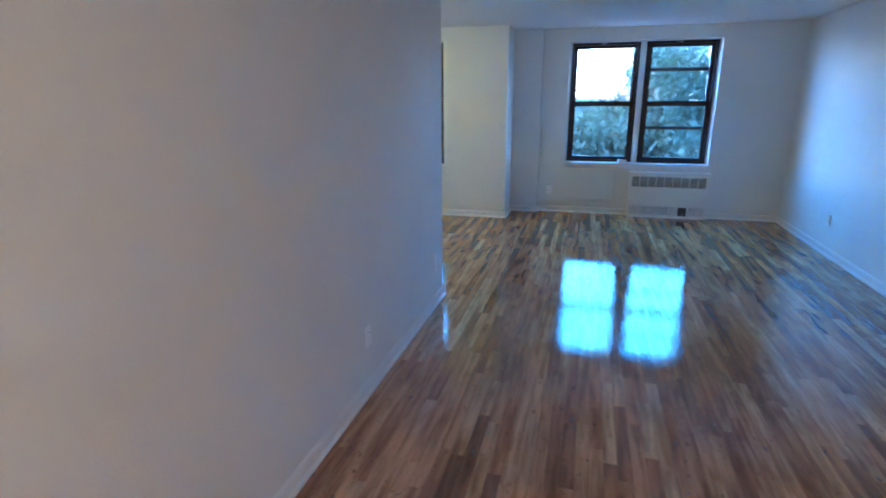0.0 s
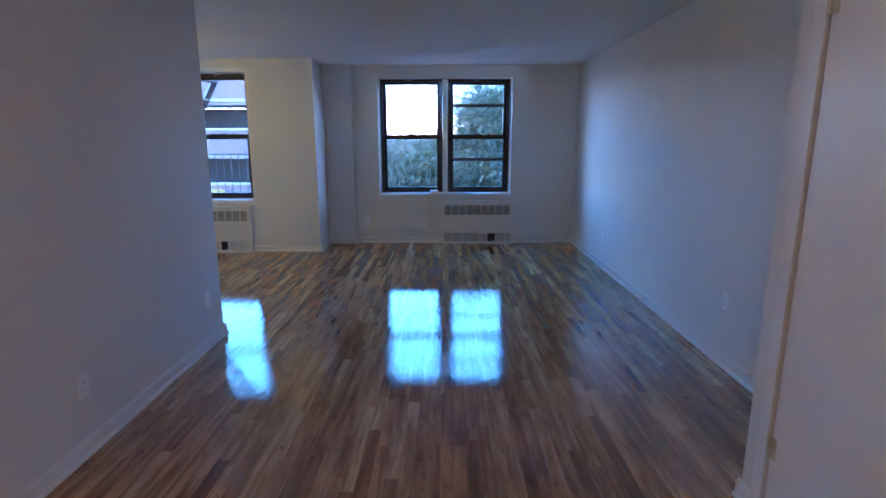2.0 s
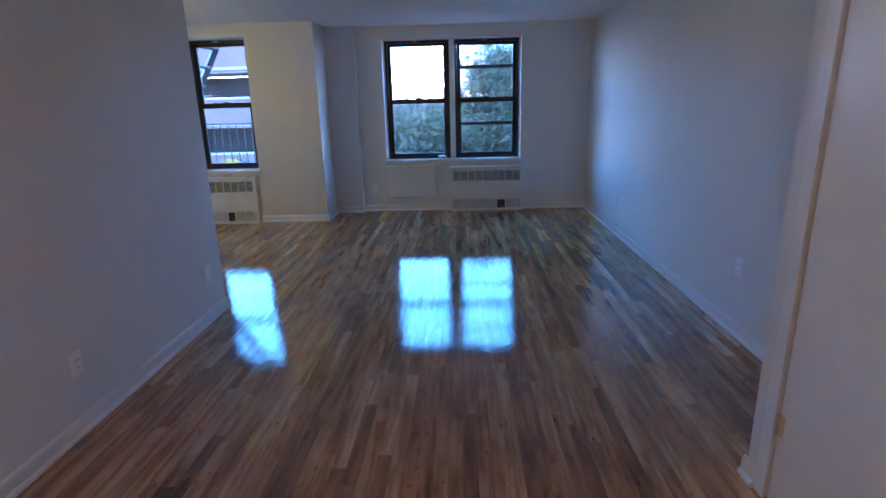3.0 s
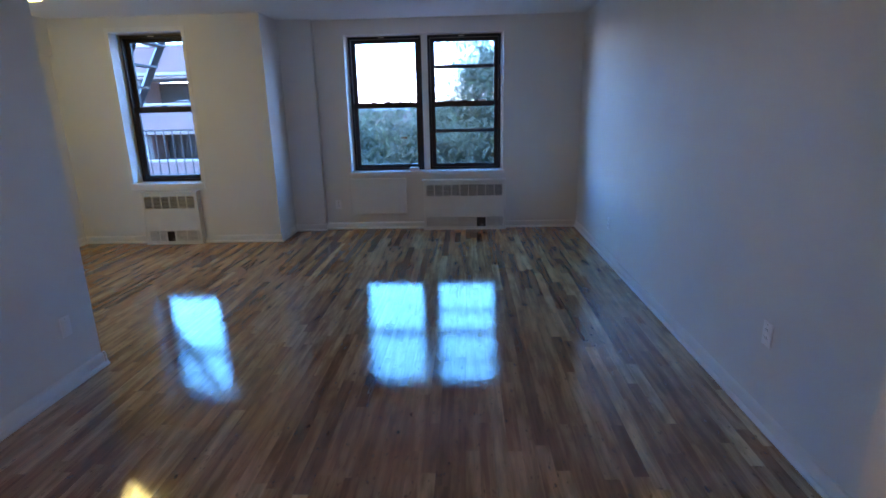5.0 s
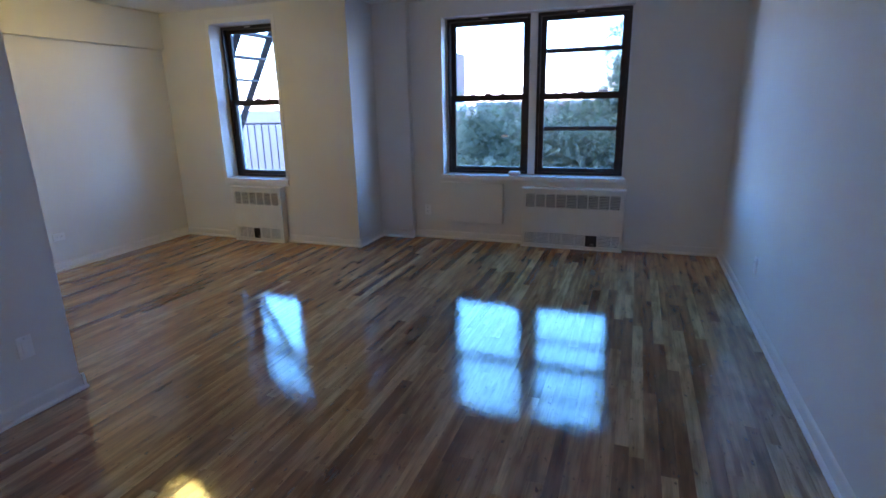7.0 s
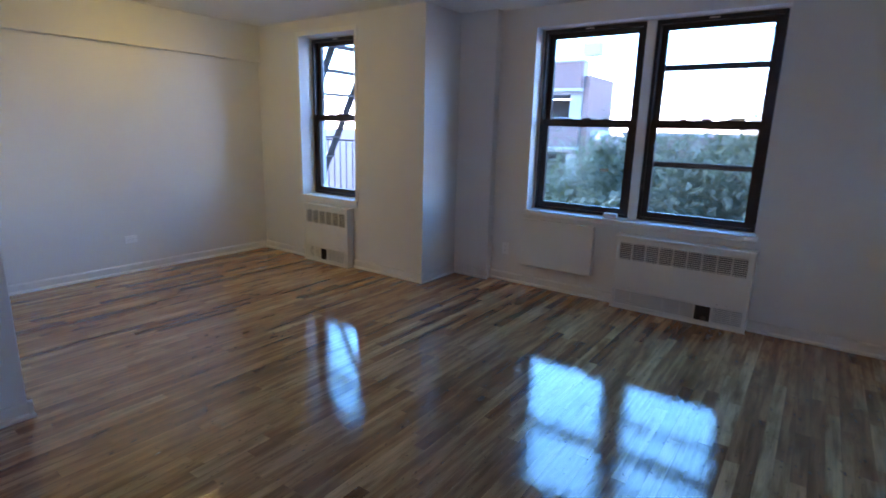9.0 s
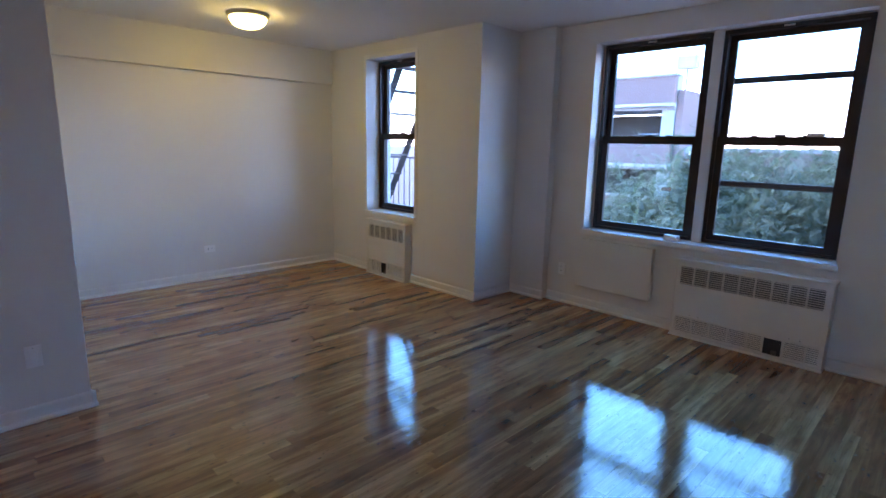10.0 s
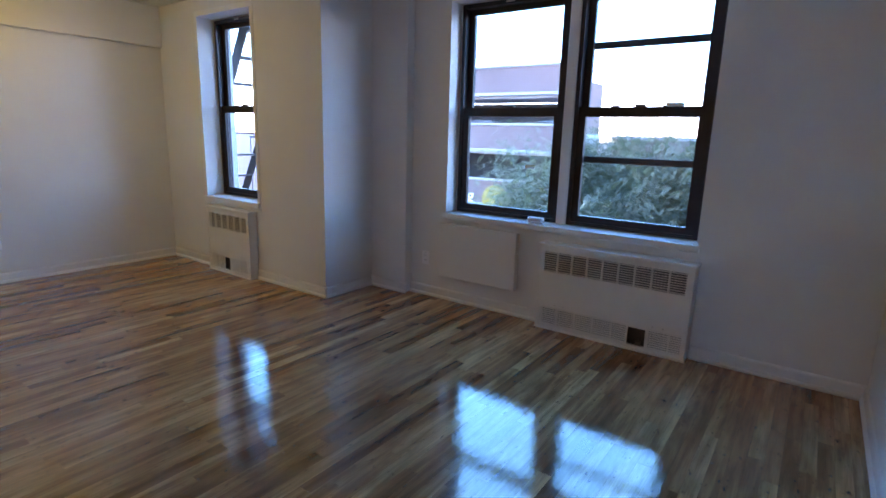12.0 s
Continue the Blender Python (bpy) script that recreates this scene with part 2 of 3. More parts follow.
def finish(bm, name, mat, smooth=False):
    me = bpy.data.meshes.new(name)
    bm.to_mesh(me)
    bm.free()
    me.materials.append(mat)
    if smooth:
        for p in me.polygons:
            p.use_smooth = True
    return me


def part(name, bm, mat, parent, label="", smooth=False):
    ob = new(name, finish(bm, name, mat, smooth))
    ob.parent = parent
    if label:
        tagged(ob, label)
    return ob


def thing(name, at, label, category, group="", kind=""):
    ob = new(name)
    ob.matrix_world = at
    ob.empty_display_size = 0.1
    return tagged(ob, label, category, group, kind)


def structure(name, bm, mat, label, category):
    return tagged(new(name, finish(bm, name, mat)), label, category, kind="structure")


# ---- the large structure ----
H = 2.5
XL, XR, XJ, XA, XC, XP = -0.50, 3.10, -0.455, -2.83, 2.488, -0.06
YB, YJ, YS, YC, Y0 = 7.88, 7.255, 4.165, 2.24, -1.3
WIN = (0.295, 2.177, 0.718, 2.33)
SWIN = (-2.126, -1.319, 0.68, 2.343)
FRONT = 8.16
structure("wall_north", panel(XP, XR + 0.2, -0.02, H, YB, FRONT, [WIN]), WALL, "white painted plaster wall under the double window", "wall")
structure("wall_pilaster", one_box((XJ, YB - 0.085, -0.02), (XP, FRONT, H), 0.004), WALL, "white boxed pipe chase in the corner", "wall")
structure("wall_alcove_north", panel(XA - 0.2, XJ, -0.02, H, YJ, YJ + 0.34, [SWIN]), WALL, "white painted wall round the narrow window", "wall")
structure("wall_jog", one_box((XJ - 0.25, YJ + 0.34, -0.02), (XJ, FRONT, H)), WALL, "white wall return", "wall")
structure("wall_alcove_west", one_box((XA - 0.2, YS - 0.2, -0.02), (XA, YJ, H)), WALL, "white painted alcove wall", "wall")
structure("wall_soffit", one_box((XA, YS, 2.12), (XA + 0.045, YJ, H), 0.006, 2), WALL, "white boxed-out band along the top of the alcove wall", "soffit")
structure("wall_alcove_south", one_box((XA, YS - 0.2, -0.02), (XL - 0.12, YS, H)), WALL, "white alcove wall", "wall")
structure("wall_hall_west", one_box((XL - 0.12, Y0, -0.02), (XL, YS, H), 0.003), WALL, "long white painted hall wall", "wall")
structure("wall_east", one_box((XR, YC - 0.12, -0.02), (XR + 0.2, YB, H)), WALL, "long white painted wall, bluish in window light", "wall")
DOOR = (1.435, 2.115, 0.0, 2.07)
bm = panel(Y0, YC, -0.02, H, -XC - 0.12, -XC, [(DOOR[0], DOOR[1], -0.02, DOOR[3])])
bm.transform(Matrix.Rotation(radians(90), 4, "Z"))
structure("wall_closet", bm, WALL, "white wall with the closet door", "wall")
structure("wall_closet_north", one_box((XC + 0.12, YC - 0.12, -0.02), (XR, YC, H)), WALL, "white closet end wall", "wall")
structure("wall_closet_back", one_box((XR, Y0, -0.02), (XR + 0.2, YC - 0.12, H)), WALL, "plain closet wall", "wall")
structure("wall_south", one_box((XL - 0.12, Y0 - 0.2, -0.02), (XR + 0.2, Y0, H)), WALL, "plain white end wall of the hall", "wall")
structure("ceiling", one_box((XA - 0.2, Y0 - 0.2, H), (XR + 0.2, FRONT, H + 0.25)), CEIL, "flat white painted ceiling", "ceiling")
floor = structure("floor", one_box((XA - 0.2, Y0 - 0.2, -0.25), (XR + 0.2, FRONT, -0.014)), SUBFLOOR, "varnished oak strip floor with a mirror gloss", "floor")


def skirting(p, q, out):
    """A baseboard with a moulded top and a shoe, from p to q, standing off a wall towards out."""
    prof = [(0, 0), (0.026, 0), (0.026, 0.012), (0.018, 0.022), (0.012, 0.024), (0.011, 0.070), (0.008, 0.079), (0.003, 0.084), (0.0, 0.086)]
    bm = bmesh.new()
    ends = [[bm.verts.new((e[0] + out[0] * d, e[1] + out[1] * d, z)) for d, z in prof] for e in (p, q)]
    k = len(prof)
    for i in range(k):
        bm.faces.new((ends[0][i], ends[0][(i + 1) % k], ends[1][(i + 1) % k], ends[1][i]))
    bm.faces.new(ends[0])
    bm.faces.new(list(reversed(ends[1])))
    bmesh.ops.recalc_face_normals(bm, faces=bm.faces)
    return structure("baseboard", bm, WALL, "white painted moulded baseboard along the wall", "baseboard")


for p, q, out in (((XL, Y0), (XL, YS + 0.02), (1, 0)), ((XL + 0.02, YS), (XA + 0.02, YS), (0, 1)), ((XA, YS), (XA, YJ), (1, 0)),
                  ((XA, YJ), (-2.03, YJ), (0, -1)), ((-1.36, YJ), (XJ + 0.02, YJ), (0, -1)), ((XJ, YJ - 0.02), (XJ, YB - 0.085), (1, 0)),
                  ((XJ, YB - 0.085), (XP + 0.015, YB - 0.085), (0, -1)), ((XP, YB), (1.185, YB), (0, -1)), ((2.215, YB), (XR, YB), (0, -1)),
                  ((XR, YC), (XR, YB), (-1, 0)), ((XC - 0.018, YC), (XR, YC), (0, 1)), ((XC, 2.165), (XC, YC + 0.018), (-1, 0)), ((XC, Y0), (XC, 1.385), (-1, 0))):
    skirting(p, q, out)


# ---- windows ----
def sash(parent, x0, x1, z0, z1, y, rails=(), stile=0.05, top=0.05, foot=0.05, deep=0.03):
    """A glazed sash between y and y + deep, with its pane and any slim cross rails (z0, z1)."""
    hole = (x0 + stile, x1 - stile, z0 + foot, z1 - top)
    s = part("sash", panel(x0, x1, z0, z1, y, y + deep, [hole]), BRONZE, parent)
    part("pane", one_box((hole[0] - 0.004, y + deep * 0.4, hole[2] - 0.004), (hole[1] + 0.004, y + deep * 0.4 + 0.004, hole[3] + 0.004)), GLASS, s).visible_shadow = False
    for u, v in rails:
        part("cross_rail", one_box((x0 + 0.02, y + deep + 0.012, u), (x1 - 0.02, y + deep + 0.034, v), 0.003), BRONZE, parent)
    return s


def double_hung(parent, x0, x1, z0, z1, y, meet, rails=()):
    part("window_frame", panel(x0, x1, z0, z1, y, y + 0.1, [(x0 + 0.028, x1 - 0.028, z0 + 0.025, z1 - 0.03)]), BRONZE, parent)
    a0, a1 = x0 + 0.029, x1 - 0.029
    sash(parent, a0, a1, meet - 0.032, z1 - 0.031, y + 0.058, [r for r in rails if r[0] > meet], top=0.04, foot=0.062)
    low = sash(parent, a0, a1, z0 + 0.026, meet + 0.032, y + 0.012, [r for r in rails if r[0] < meet], top=0.062, foot=0.045)
    for f in (0.3, 0.7):
        cx = a0 + (a1 - a0) * f
        part("tilt_latch", one_box((cx - 0.025, y + 0.02, meet + 0.032), (cx + 0.025, y + 0.04, meet + 0.042), 0.003), BRONZE, low)
    part("sash_lock", one_box(((a0 + a1) / 2 - 0.035, y + 0.014, meet + 0.032), ((a0 + a1) / 2 + 0.035, y + 0.042, meet + 0.048), 0.005, 2), BRONZE, low)
    cx = (a0 + a1) / 2 - 0.03
    part("head_clip", one_box((cx - 0.035, y - 0.004, z1 - 0.02), (cx + 0.035, y + 0.003, z1 - 0.008), 0.002), NICKEL, parent)


YF = YB + 0.12
win = thing("window_1", pose(0, 0, 0), "dark bronze aluminium double window of two sashes each, white mullion between", "window", kind="structure")
double_hung(win, 0.318, 1.200, 0.735, 2.320, YF, 1.525)
double_hung(win, 1.276, 2.154, 0.735, 2.320, YF, 1.525, [(1.945, 1.99), (1.182, 1.226)])
part("mullion", one_box((1.201, YF - 0.012, 0.7285), (1.275, YF + 0.12, 2.329), 0.004), TRIM, win, "white painted post")
part("window_frame", panel(0.2955, 2.1765, 0.729, 2.3295, YF + 0.02, YF + 0.13, [(0.3175, 2.1545, 0.7348, 2.3205)]), TRIM, win, "white painted outer casing")
part("window_sill", one_box((0.275, YB - 0.028, 0.683), (2.197, YF + 0.14, 0.7285), 0.006, 2), TRIM, win, "thick white painted sill")

swin = thing("window_2", pose(0, 0, 0), "narrow dark bronze double-hung window in a deep white reveal", "window", kind="structure")
double_hung(swin, -2.113, -1.332, 0.712, 2.331, YJ + 0.16, 1.53)
part("window_frame", panel(-2.1255, -1.3195, 0.7065, 2.3425, YJ + 0.18, YJ + 0.29, [(-2.1135, -1.3315, 0.7118, 2.3315)]), TRIM, swin, "white painted outer casing")
part("window_sill", one_box((-2.156, YJ - 0.026, 0.655), (-1.289, YJ + 0.30, 0.706), 0.006, 2), TRIM, swin, "thick white painted sill")
part("bead", panel(-2.166, -1.279, 0.7065, 2.388, YJ - 0.008, YJ, [(-2.126, -1.319, 0.7066, 2.343)]), TRIM, swin, "thin painted moulding")
part("bead", one_box((-2.166, YJ - 0.012, 0.63), (-1.279, YJ, 0.6545), 0.003), TRIM, swin)


# ---- radiator covers ----
def radiator_cover(name, x0, x1, z1, y_wall, deep, slots, hole, label):
    """An enamelled convector cabinet: louvred strip on top, louvred foot with an open valve door."""
    t = thing(name, pose((x0 + x1) / 2, y_wall, 0), label, "radiator cover")
    w, yf = (x1 - x0) / 2, -deep
    top0, top1 = z1 - 0.20, z1 - 0.06
    lo0, lo1 = 0.035, 0.165
    edge = 0.035
    sw = (2 * w - 2 * edge) / slots
    holes = [(-w + edge + i * sw + 0.006, -w + edge + (i + 1) * sw - 0.006, top0, top1) for i in range(slots)]
    hx0, hx1 = hole[0] - (x0 + x1) / 2, hole[1] - (x0 + x1) / 2
    lows = [(-w + 0.03, hx0 - 0.012, lo0, lo1), (hx0, hx1, lo0, lo1 - 0.01), (hx1 + 0.012, w - 0.03, lo0, lo1)]
    part("front_panel", panel(-w + 0.012, w - 0.012, 0.012, z1 - 0.022, yf, yf + 0.012, holes + lows), ENAMEL, t)
    part("side_panel", one_box((-w, yf - 0.004, 0), (-w + 0.0118, -0.002, z1 - 0.02), 0.002), ENAMEL, t)
    part("side_panel", one_box((w - 0.0118, yf - 0.004, 0), (w, -0.002, z1 - 0.02), 0.002), ENAMEL, t)
    part("top_panel", one_box((-w - 0.008, yf - 0.012, z1 - 0.0198), (w + 0.008, -0.002, z1), 0.004, 2), ENAMEL, t)
    part("foot_rail", one_box((-w - 0.004, yf - 0.008, 0.0), (w + 0.004, yf + 0.006, 0.0118), 0.002), ENAMEL, t)
    # added back sheet, its dark colour painting the cabinet's inner shade
    part("shade_sheet", one_box((-w + 0.013, -0.02, 0.01), (w - 0.013, -0.004, z1 - 0.021)), SLOT_SHADE, t)
    fins = bmesh.new()
    for i in range(int(2 * w / 0.02)):
        fx = -w + 0.03 + i * 0.02
        if fx < w - 0.03:
            box(fins, (fx, yf + 0.03, 0.2), (fx + 0.0015, -0.03, z1 - 0.05))
    tagged(part("heating_element", fins, FINS, t, "thin grey metal fins"), kind="stuff")
    for h in holes:
        g = bmesh.new()
        n = 9
        for k in range(n):
            z = h[2] + (k + 0.5) * (h[3] - h[2]) / n
            box(g, (h[0] - 0.003, yf + 0.003, z - 0.0028), (h[1] + 0.003, yf + 0.0105, z + 0.0028))
        part("grille", g, ENAMEL, t)
    for h in (lows[0], lows[2]):
        g = bmesh.new()
        n = 9
        for k in range(n):
            z = h[2] + (k + 0.5) * (h[3] - h[2]) / n
            box(g, (h[0] - 0.003, yf + 0.002, z - 0.0044), (h[1] + 0.003, yf + 0.0105, z + 0.0044))
        cx = h[0]
        while cx < h[1]:
            box(g, (cx - 0.005, yf + 0.001, h[2] - 0.003), (cx + 0.005, yf + 0.0112, h[3] + 0.003))
            cx += 0.13
        part("grille", g, ENAMEL, t)
    for sx in (-0.4, -0.33, 0.33, 0.4):
        s = bmesh.new()
        rod(s, (sx * w * 2 * 0.9, yf - 0.003, lo1 + 0.022), (sx * w * 2 * 0.9, yf + 0.004, lo1 + 0.022), 0.005, 10)
        part("screw", s, NICKEL, t)
    part("valve", rod(bmesh.new(), ((hx0 + hx1) / 2 + 0.01, yf + 0.03, 0.02), ((hx0 + hx1) / 2 + 0.01, yf + 0.03, 0.06), 0.018, 12), FINS, t, "grey metal valve stub")
    return t


radiator_cover("radiator_cover", 1.191, 2.208, 0.625, YB, 0.11, 9, (1.85, 1.962), "wide white enamelled convector cover with louvred grilles under the double window")
radiator_cover("radiator_cover", -2.03, -1.36, 0.625, YJ, 0.085, 6, (-1.778, -1.685), "narrow white enamelled convector cover with louvred grilles under the alcove window")

cover = thing("air_conditioner_cover", pose(0.625, YB, 0.205), "white painted sleeve cover panel standing off the wall beside the radiator", "wall panel")
part("front_panel", one_box((-0.352, -0.06, 0.0), (0.352, -0.045, 0.445), 0.006, 2), WALL, cover)
part("rim", panel(-0.346, 0.346, 0.006, 0.439, -0.0448, 0.0, [(-0.33, 0.33, 0.022, 0.423)]), WALL, cover)


# ---- sockets and switches ----
def plate(name, at, label, kind_of, tall=0.115, wide=0.072):
    """A cover plate on a wall; local y points into the room's wall."""
    t = thing(name, at, label, kind_of, group="wall plates")
    part("cover_plate", one_box((-wide / 2, -0.007, -tall / 2), (wide / 2, 0, tall / 2), 0.003, 2), PLASTIC, t)
    if kind_of == "socket":
        for dz in (-0.02, 0.02):
            face = part("receptacle", one_box((-0.017, -0.0095, dz - 0.014), (0.017, -0.006, dz + 0.014), 0.003, 2), PLASTIC, t)
            for dx in (-0.006, 0.006):
                part("slot", one_box((dx - 0.0012, -0.0101, dz - 0.003), (dx + 0.0012, -0.0092, dz + 0.006)), SLOT, face)
    else:
        part("rocker", one_box((-0.017, -0.011, -0.034), (0.017, -0.006, 0.034), 0.003, 2), PLASTIC, t)
    part("screw", rod(bmesh.new(), (0, -0.0085, tall / 2 - 0.012), (0, -0.006, tall / 2 - 0.012), 0.003, 8), NICKEL, t)
    return t


plate("socket", pose(XL, 2.586, 0.34, 0, 0, 90), "white double socket low on the hall wall", "socket")
plate("blank_plate", pose(XL, 3.94, 0.35, 0, 0, 90), "white wall plate low on the hall wall near its end", "wall plate")
plate("socket", pose(XA, 5.72, 0.327, 0, 90, 90), "white double socket laid flat low on the alcove wall", "socket")
plate("socket", pose(XR, 3.613, 0.44, 0, 0, -90), "white double socket on the long east wall", "socket")
plate("socket", pose(XR, 6.357, 0.364, 0, 0, -90), "white double socket on the east wall near the window", "socket")
plate("socket", pose(0.098, YB, 0.322), "white double socket beside the sleeve cover", "socket")

gad = thing("window_sensor", pose(1.08, YB + 0.03, 0.7286), "small white plastic gadget lying on the window sill", "sensor")
part("body", one_box((-0.06, -0.03, 0), (0.06, 0.03, 0.046), 0.014, 3), PLASTIC, gad)
part("clip", one_box((-0.025, -0.045, 0.004), (0.075, -0.02, 0.018), 0.005, 2), PLASTIC, gad)
tagt = thing("sticker", pose(0.95, YF + 0.0235, 1.13), "small white paper sticker on the window pane", "sticker")
part("paper", one_box((-0.04, -0.0008, -0.013), (0.04, 0.0002, 0.013)), PLASTIC, tagt)
gad2 = thing("window_tag", pose(1.93, YF + 0.0, 1.5575), "small white plastic clip on the meeting rail", "clip")
part("body", one_box((-0.05, -0.012, 0), (0.05, 0.05, 0.022), 0.006, 2), PLASTIC, gad2)

# ---- ceiling lamp ----
lamp = thing("ceiling_lamp", pose(-1.772, 5.767, H), "lit frosted glass dome lamp with metal rim on the ceiling", "ceiling lamp")
hall_lamp_label = "lit frosted glass dome lamp on the hall ceiling"
part("pan", lathe(bmesh.new(), [(0.172, 0.0), (0.176, -0.012), (0.172, -0.026), (0.160, -0.034), (0.150, -0.034)], 40), NICKEL, lamp, "pale metal rim", smooth=True)
part("dome", lathe(bmesh.new(), [(0.149, -0.030), (0.150, -0.045), (0.142, -0.066), (0.122, -0.090), (0.092, -0.108), (0.055, -0.118), (0.02, -0.121)], 40), GLOBE, lamp, "glowing frosted glass", smooth=True)
part("finial", lathe(bmesh.new(), [(0.004, -0.119), (0.009, -0.124), (0.009, -0.130), (0.004, -0.136)], 16), NICKEL, lamp)

hall_lamp = copy_thing(lamp, pose(0.95, -0.55, H))
tagged(hall_lamp, hall_lamp_label)
HALL_GLOBE = glowing("dim_glass_dome", (0.66, 0.72, 0.48), 2.2)
for ob in hall_lamp.children:
    if ob.name.startswith("dome"):
        ob.material_slots[0].link = "OBJECT"
        ob.material_slots[0].material = HALL_GLOBE

# ---- closet door ----
door = thing("door_1", pose(XC + 0.03, 0, 0), "plain white painted flush closet door, shut", "door", kind="structure")
part("leaf", one_box((-0.028, DOOR[0] + 0.024, 0.012), (0.008, DOOR[1] - 0.022, DOOR[3] - 0.022), 0.002), TRIM, door)
jb = panel(DOOR[0], DOOR[1], 0.0, DOOR[3], -0.09, 0.0, [(DOOR[0] + 0.02, DOOR[1] - 0.018, 0.0, DOOR[3] - 0.018)])
jb.transform(Matrix.Translation((0, 0, 0)) @ Matrix.Rotation(radians(90), 4, "Z"))
part("jamb", jb, TRIM, door)
cs = panel(DOOR[0] - 0.05, DOOR[1] + 0.05, 0.0, DOOR[3] + 0.05, 0.0302, 0.038, [(DOOR[0] + 0.01, DOOR[1] - 0.008, 0.0, DOOR[3] - 0.008)])
cs.transform(Matrix.Rotation(radians(90), 4, "Z"))
part("casing", cs, TRIM, door, "flat painted casing")
for hz in (0.335, 1.93):
    hb = bmesh.new()
    for k in range(3):
        rod(hb, (-0.036, DOOR[1] - 0.02, hz - 0.04 + k * 0.028), (-0.036, DOOR[1] - 0.02, hz - 0.014 + k * 0.028), 0.008, 12)
    box(hb, (-0.032, DOOR[1] - 0.055, hz - 0.042), (-0.0275, DOOR[1] - 0.022, hz + 0.044), 0.002)
    part("hinge", hb, TANPAINT, door, "paint-worn hinge")
kn = lathe(bmesh.new(), [(0.030, 0.0), (0.030, 0.006), (0.012, 0.010), (0.010, 0.024), (0.018, 0.032), (0.026, 0.042), (0.027, 0.052), (0.020, 0.062), (0.008, 0.066)], 24,
           Matrix.Translation((-0.028, DOOR[0] + 0.085, 1.02)) @ Matrix.Rotation(radians(-90), 4, "Y"))
part("door_handle", kn, CHROME, door, "round polished knob", smooth=True)

# ---- outside ----
GZ = -5.8
structure("ground", one_box((-2500, -2500, GZ - 1), (2500, 2500, GZ)), ASPHALT, "grey asphalt ground", "ground")
structure("pavement", one_box((-120, 8.6, GZ), (120, 12.6, GZ + 0.15), 0.03), PAVING, "grey concrete pavement under the trees", "pavement")
structure("facade_below", one_box((XA - 3, FRONT - 0.4, GZ), (XR + 3, FRONT - 0.02, -0.26)), FACADE, "brown brick wall of this house below the windows", "facade")

esc = thing("fire_escape", pose(0, -0.2, 0), "black iron fire escape with railing and steep stair outside", "fire escape")
for i in range(13):
    part("slat", one_box((-3.7, 7.9 + i * 0.09, 0.30), (-0.75, 7.935 + i * 0.09, 0.33)), IRON, esc)
fr = panel(-3.75, -0.72, 7.84, 9.08, -0.34, -0.28, [(-3.7, -0.77, 7.89, 9.03)])
fr.transform(Matrix(((1, 0, 0, 0), (0, 0, 1, 0), (0, -1, 0, 0), (0, 0, 0, 1))))
part("frame", fr, IRON, esc)
for z in (1.26, 0.42):
    part("rail", rod(bmesh.new(), (-3.72, 9.05, z), (-0.74, 9.05, z), 0.016), IRON, esc)
for i in range(25):
    x = -3.72 + i * 2.98 / 24
    part("baluster", rod(bmesh.new(), (x, 9.05, 0.31), (x, 9.05, 1.26), 0.008, 6), IRON, esc)
for x in (-3.72, -0.74):
    part("bracket", rod(bmesh.new(), (x, 9.03, 0.29), (x, 7.85, -0.7), 0.02), IRON, esc)
SLOPE = 1.75
for y in (7.98, 8.56):
    st = bmesh.new()
    x0, x1 = -3.3, -1.5
    rod(st, (x0, y, 2.30 + SLOPE * (x0 + 2.2)), (x1, y, 2.30 + SLOPE * (x1 + 2.2)), 0.055, 4)
    part("stringer", st, IRON, esc)
for i in range(12):
    x = -3.2 + i * 0.145
    z = 2.30 + SLOPE * (x + 2.2)
    part("tread", one_box((x - 0.06, 7.98, z - 0.012), (x + 0.08, 8.56, z + 0.012)), IRON, esc)

GY = 28.0
gar = thing("parking_garage", pose(0, 0, GZ), "open parking garage with pink masonry bands and pale ledges", "building")
gx0, gx1 = -15.5, -7.3
for k, zt in enumerate((4.80, 2.05, -0.75, -3.5)):
    z1 = zt - GZ
    part("parapet", one_box((gx0, GY, z1 - 1.28), (gx1, GY + 0.3, z1 - 0.12)), PINK, gar)
    part("ledge", one_box((gx0 - 0.08, GY - 0.1, z1 - 0.118), (gx1 + 0.08, GY + 0.4, z1), 0.03), CONCRETE, gar)
    part("ledge", one_box((gx0 - 0.05, GY - 0.06, z1 - 1.43), (gx1 + 0.05, GY + 0.32, z1 - 1.282), 0.02), CONCRETE, gar)
    part("deck", one_box((gx0, GY + 0.34, z1 - 1.55), (gx1, GY + 3.5, z1 - 1.30)), CONCRETE, gar)
    for x in (gx0 + 0.3, gx1 - 0.35):
        part("column", one_box((x - 0.3, GY + 0.45, z1 - 1.29), (x + 0.3, GY + 1.0, z1 + (1.19 if k else 0.0))), CONCRETE, gar)
# shade deep inside the decks is painted: this shallow back wall takes asphalt's colour
part("wall", one_box((gx0, GY + 3.52, 0), (gx1, GY + 3.8, 9.0)), ASPHALT, gar, "back wall coloured dark for the shade inside")
part("wall", one_box((gx0 - 0.3, GY + 0.42, 0), (gx0 - 0.01, GY + 3.8, 9.9)), PINK, gar)
part("wall", one_box((gx1 + 0.01, GY + 0.42, 0), (gx1 + 0.3, GY + 3.8, 9.9)), PINK, gar)
low = thing("low_building", pose(-3.2, 33.0, GZ), "low pink masonry building behind the street trees", "building")
part("wall", one_box((-3.4, 0, 0), (4.4, 6, 7.2)), PINK, low)
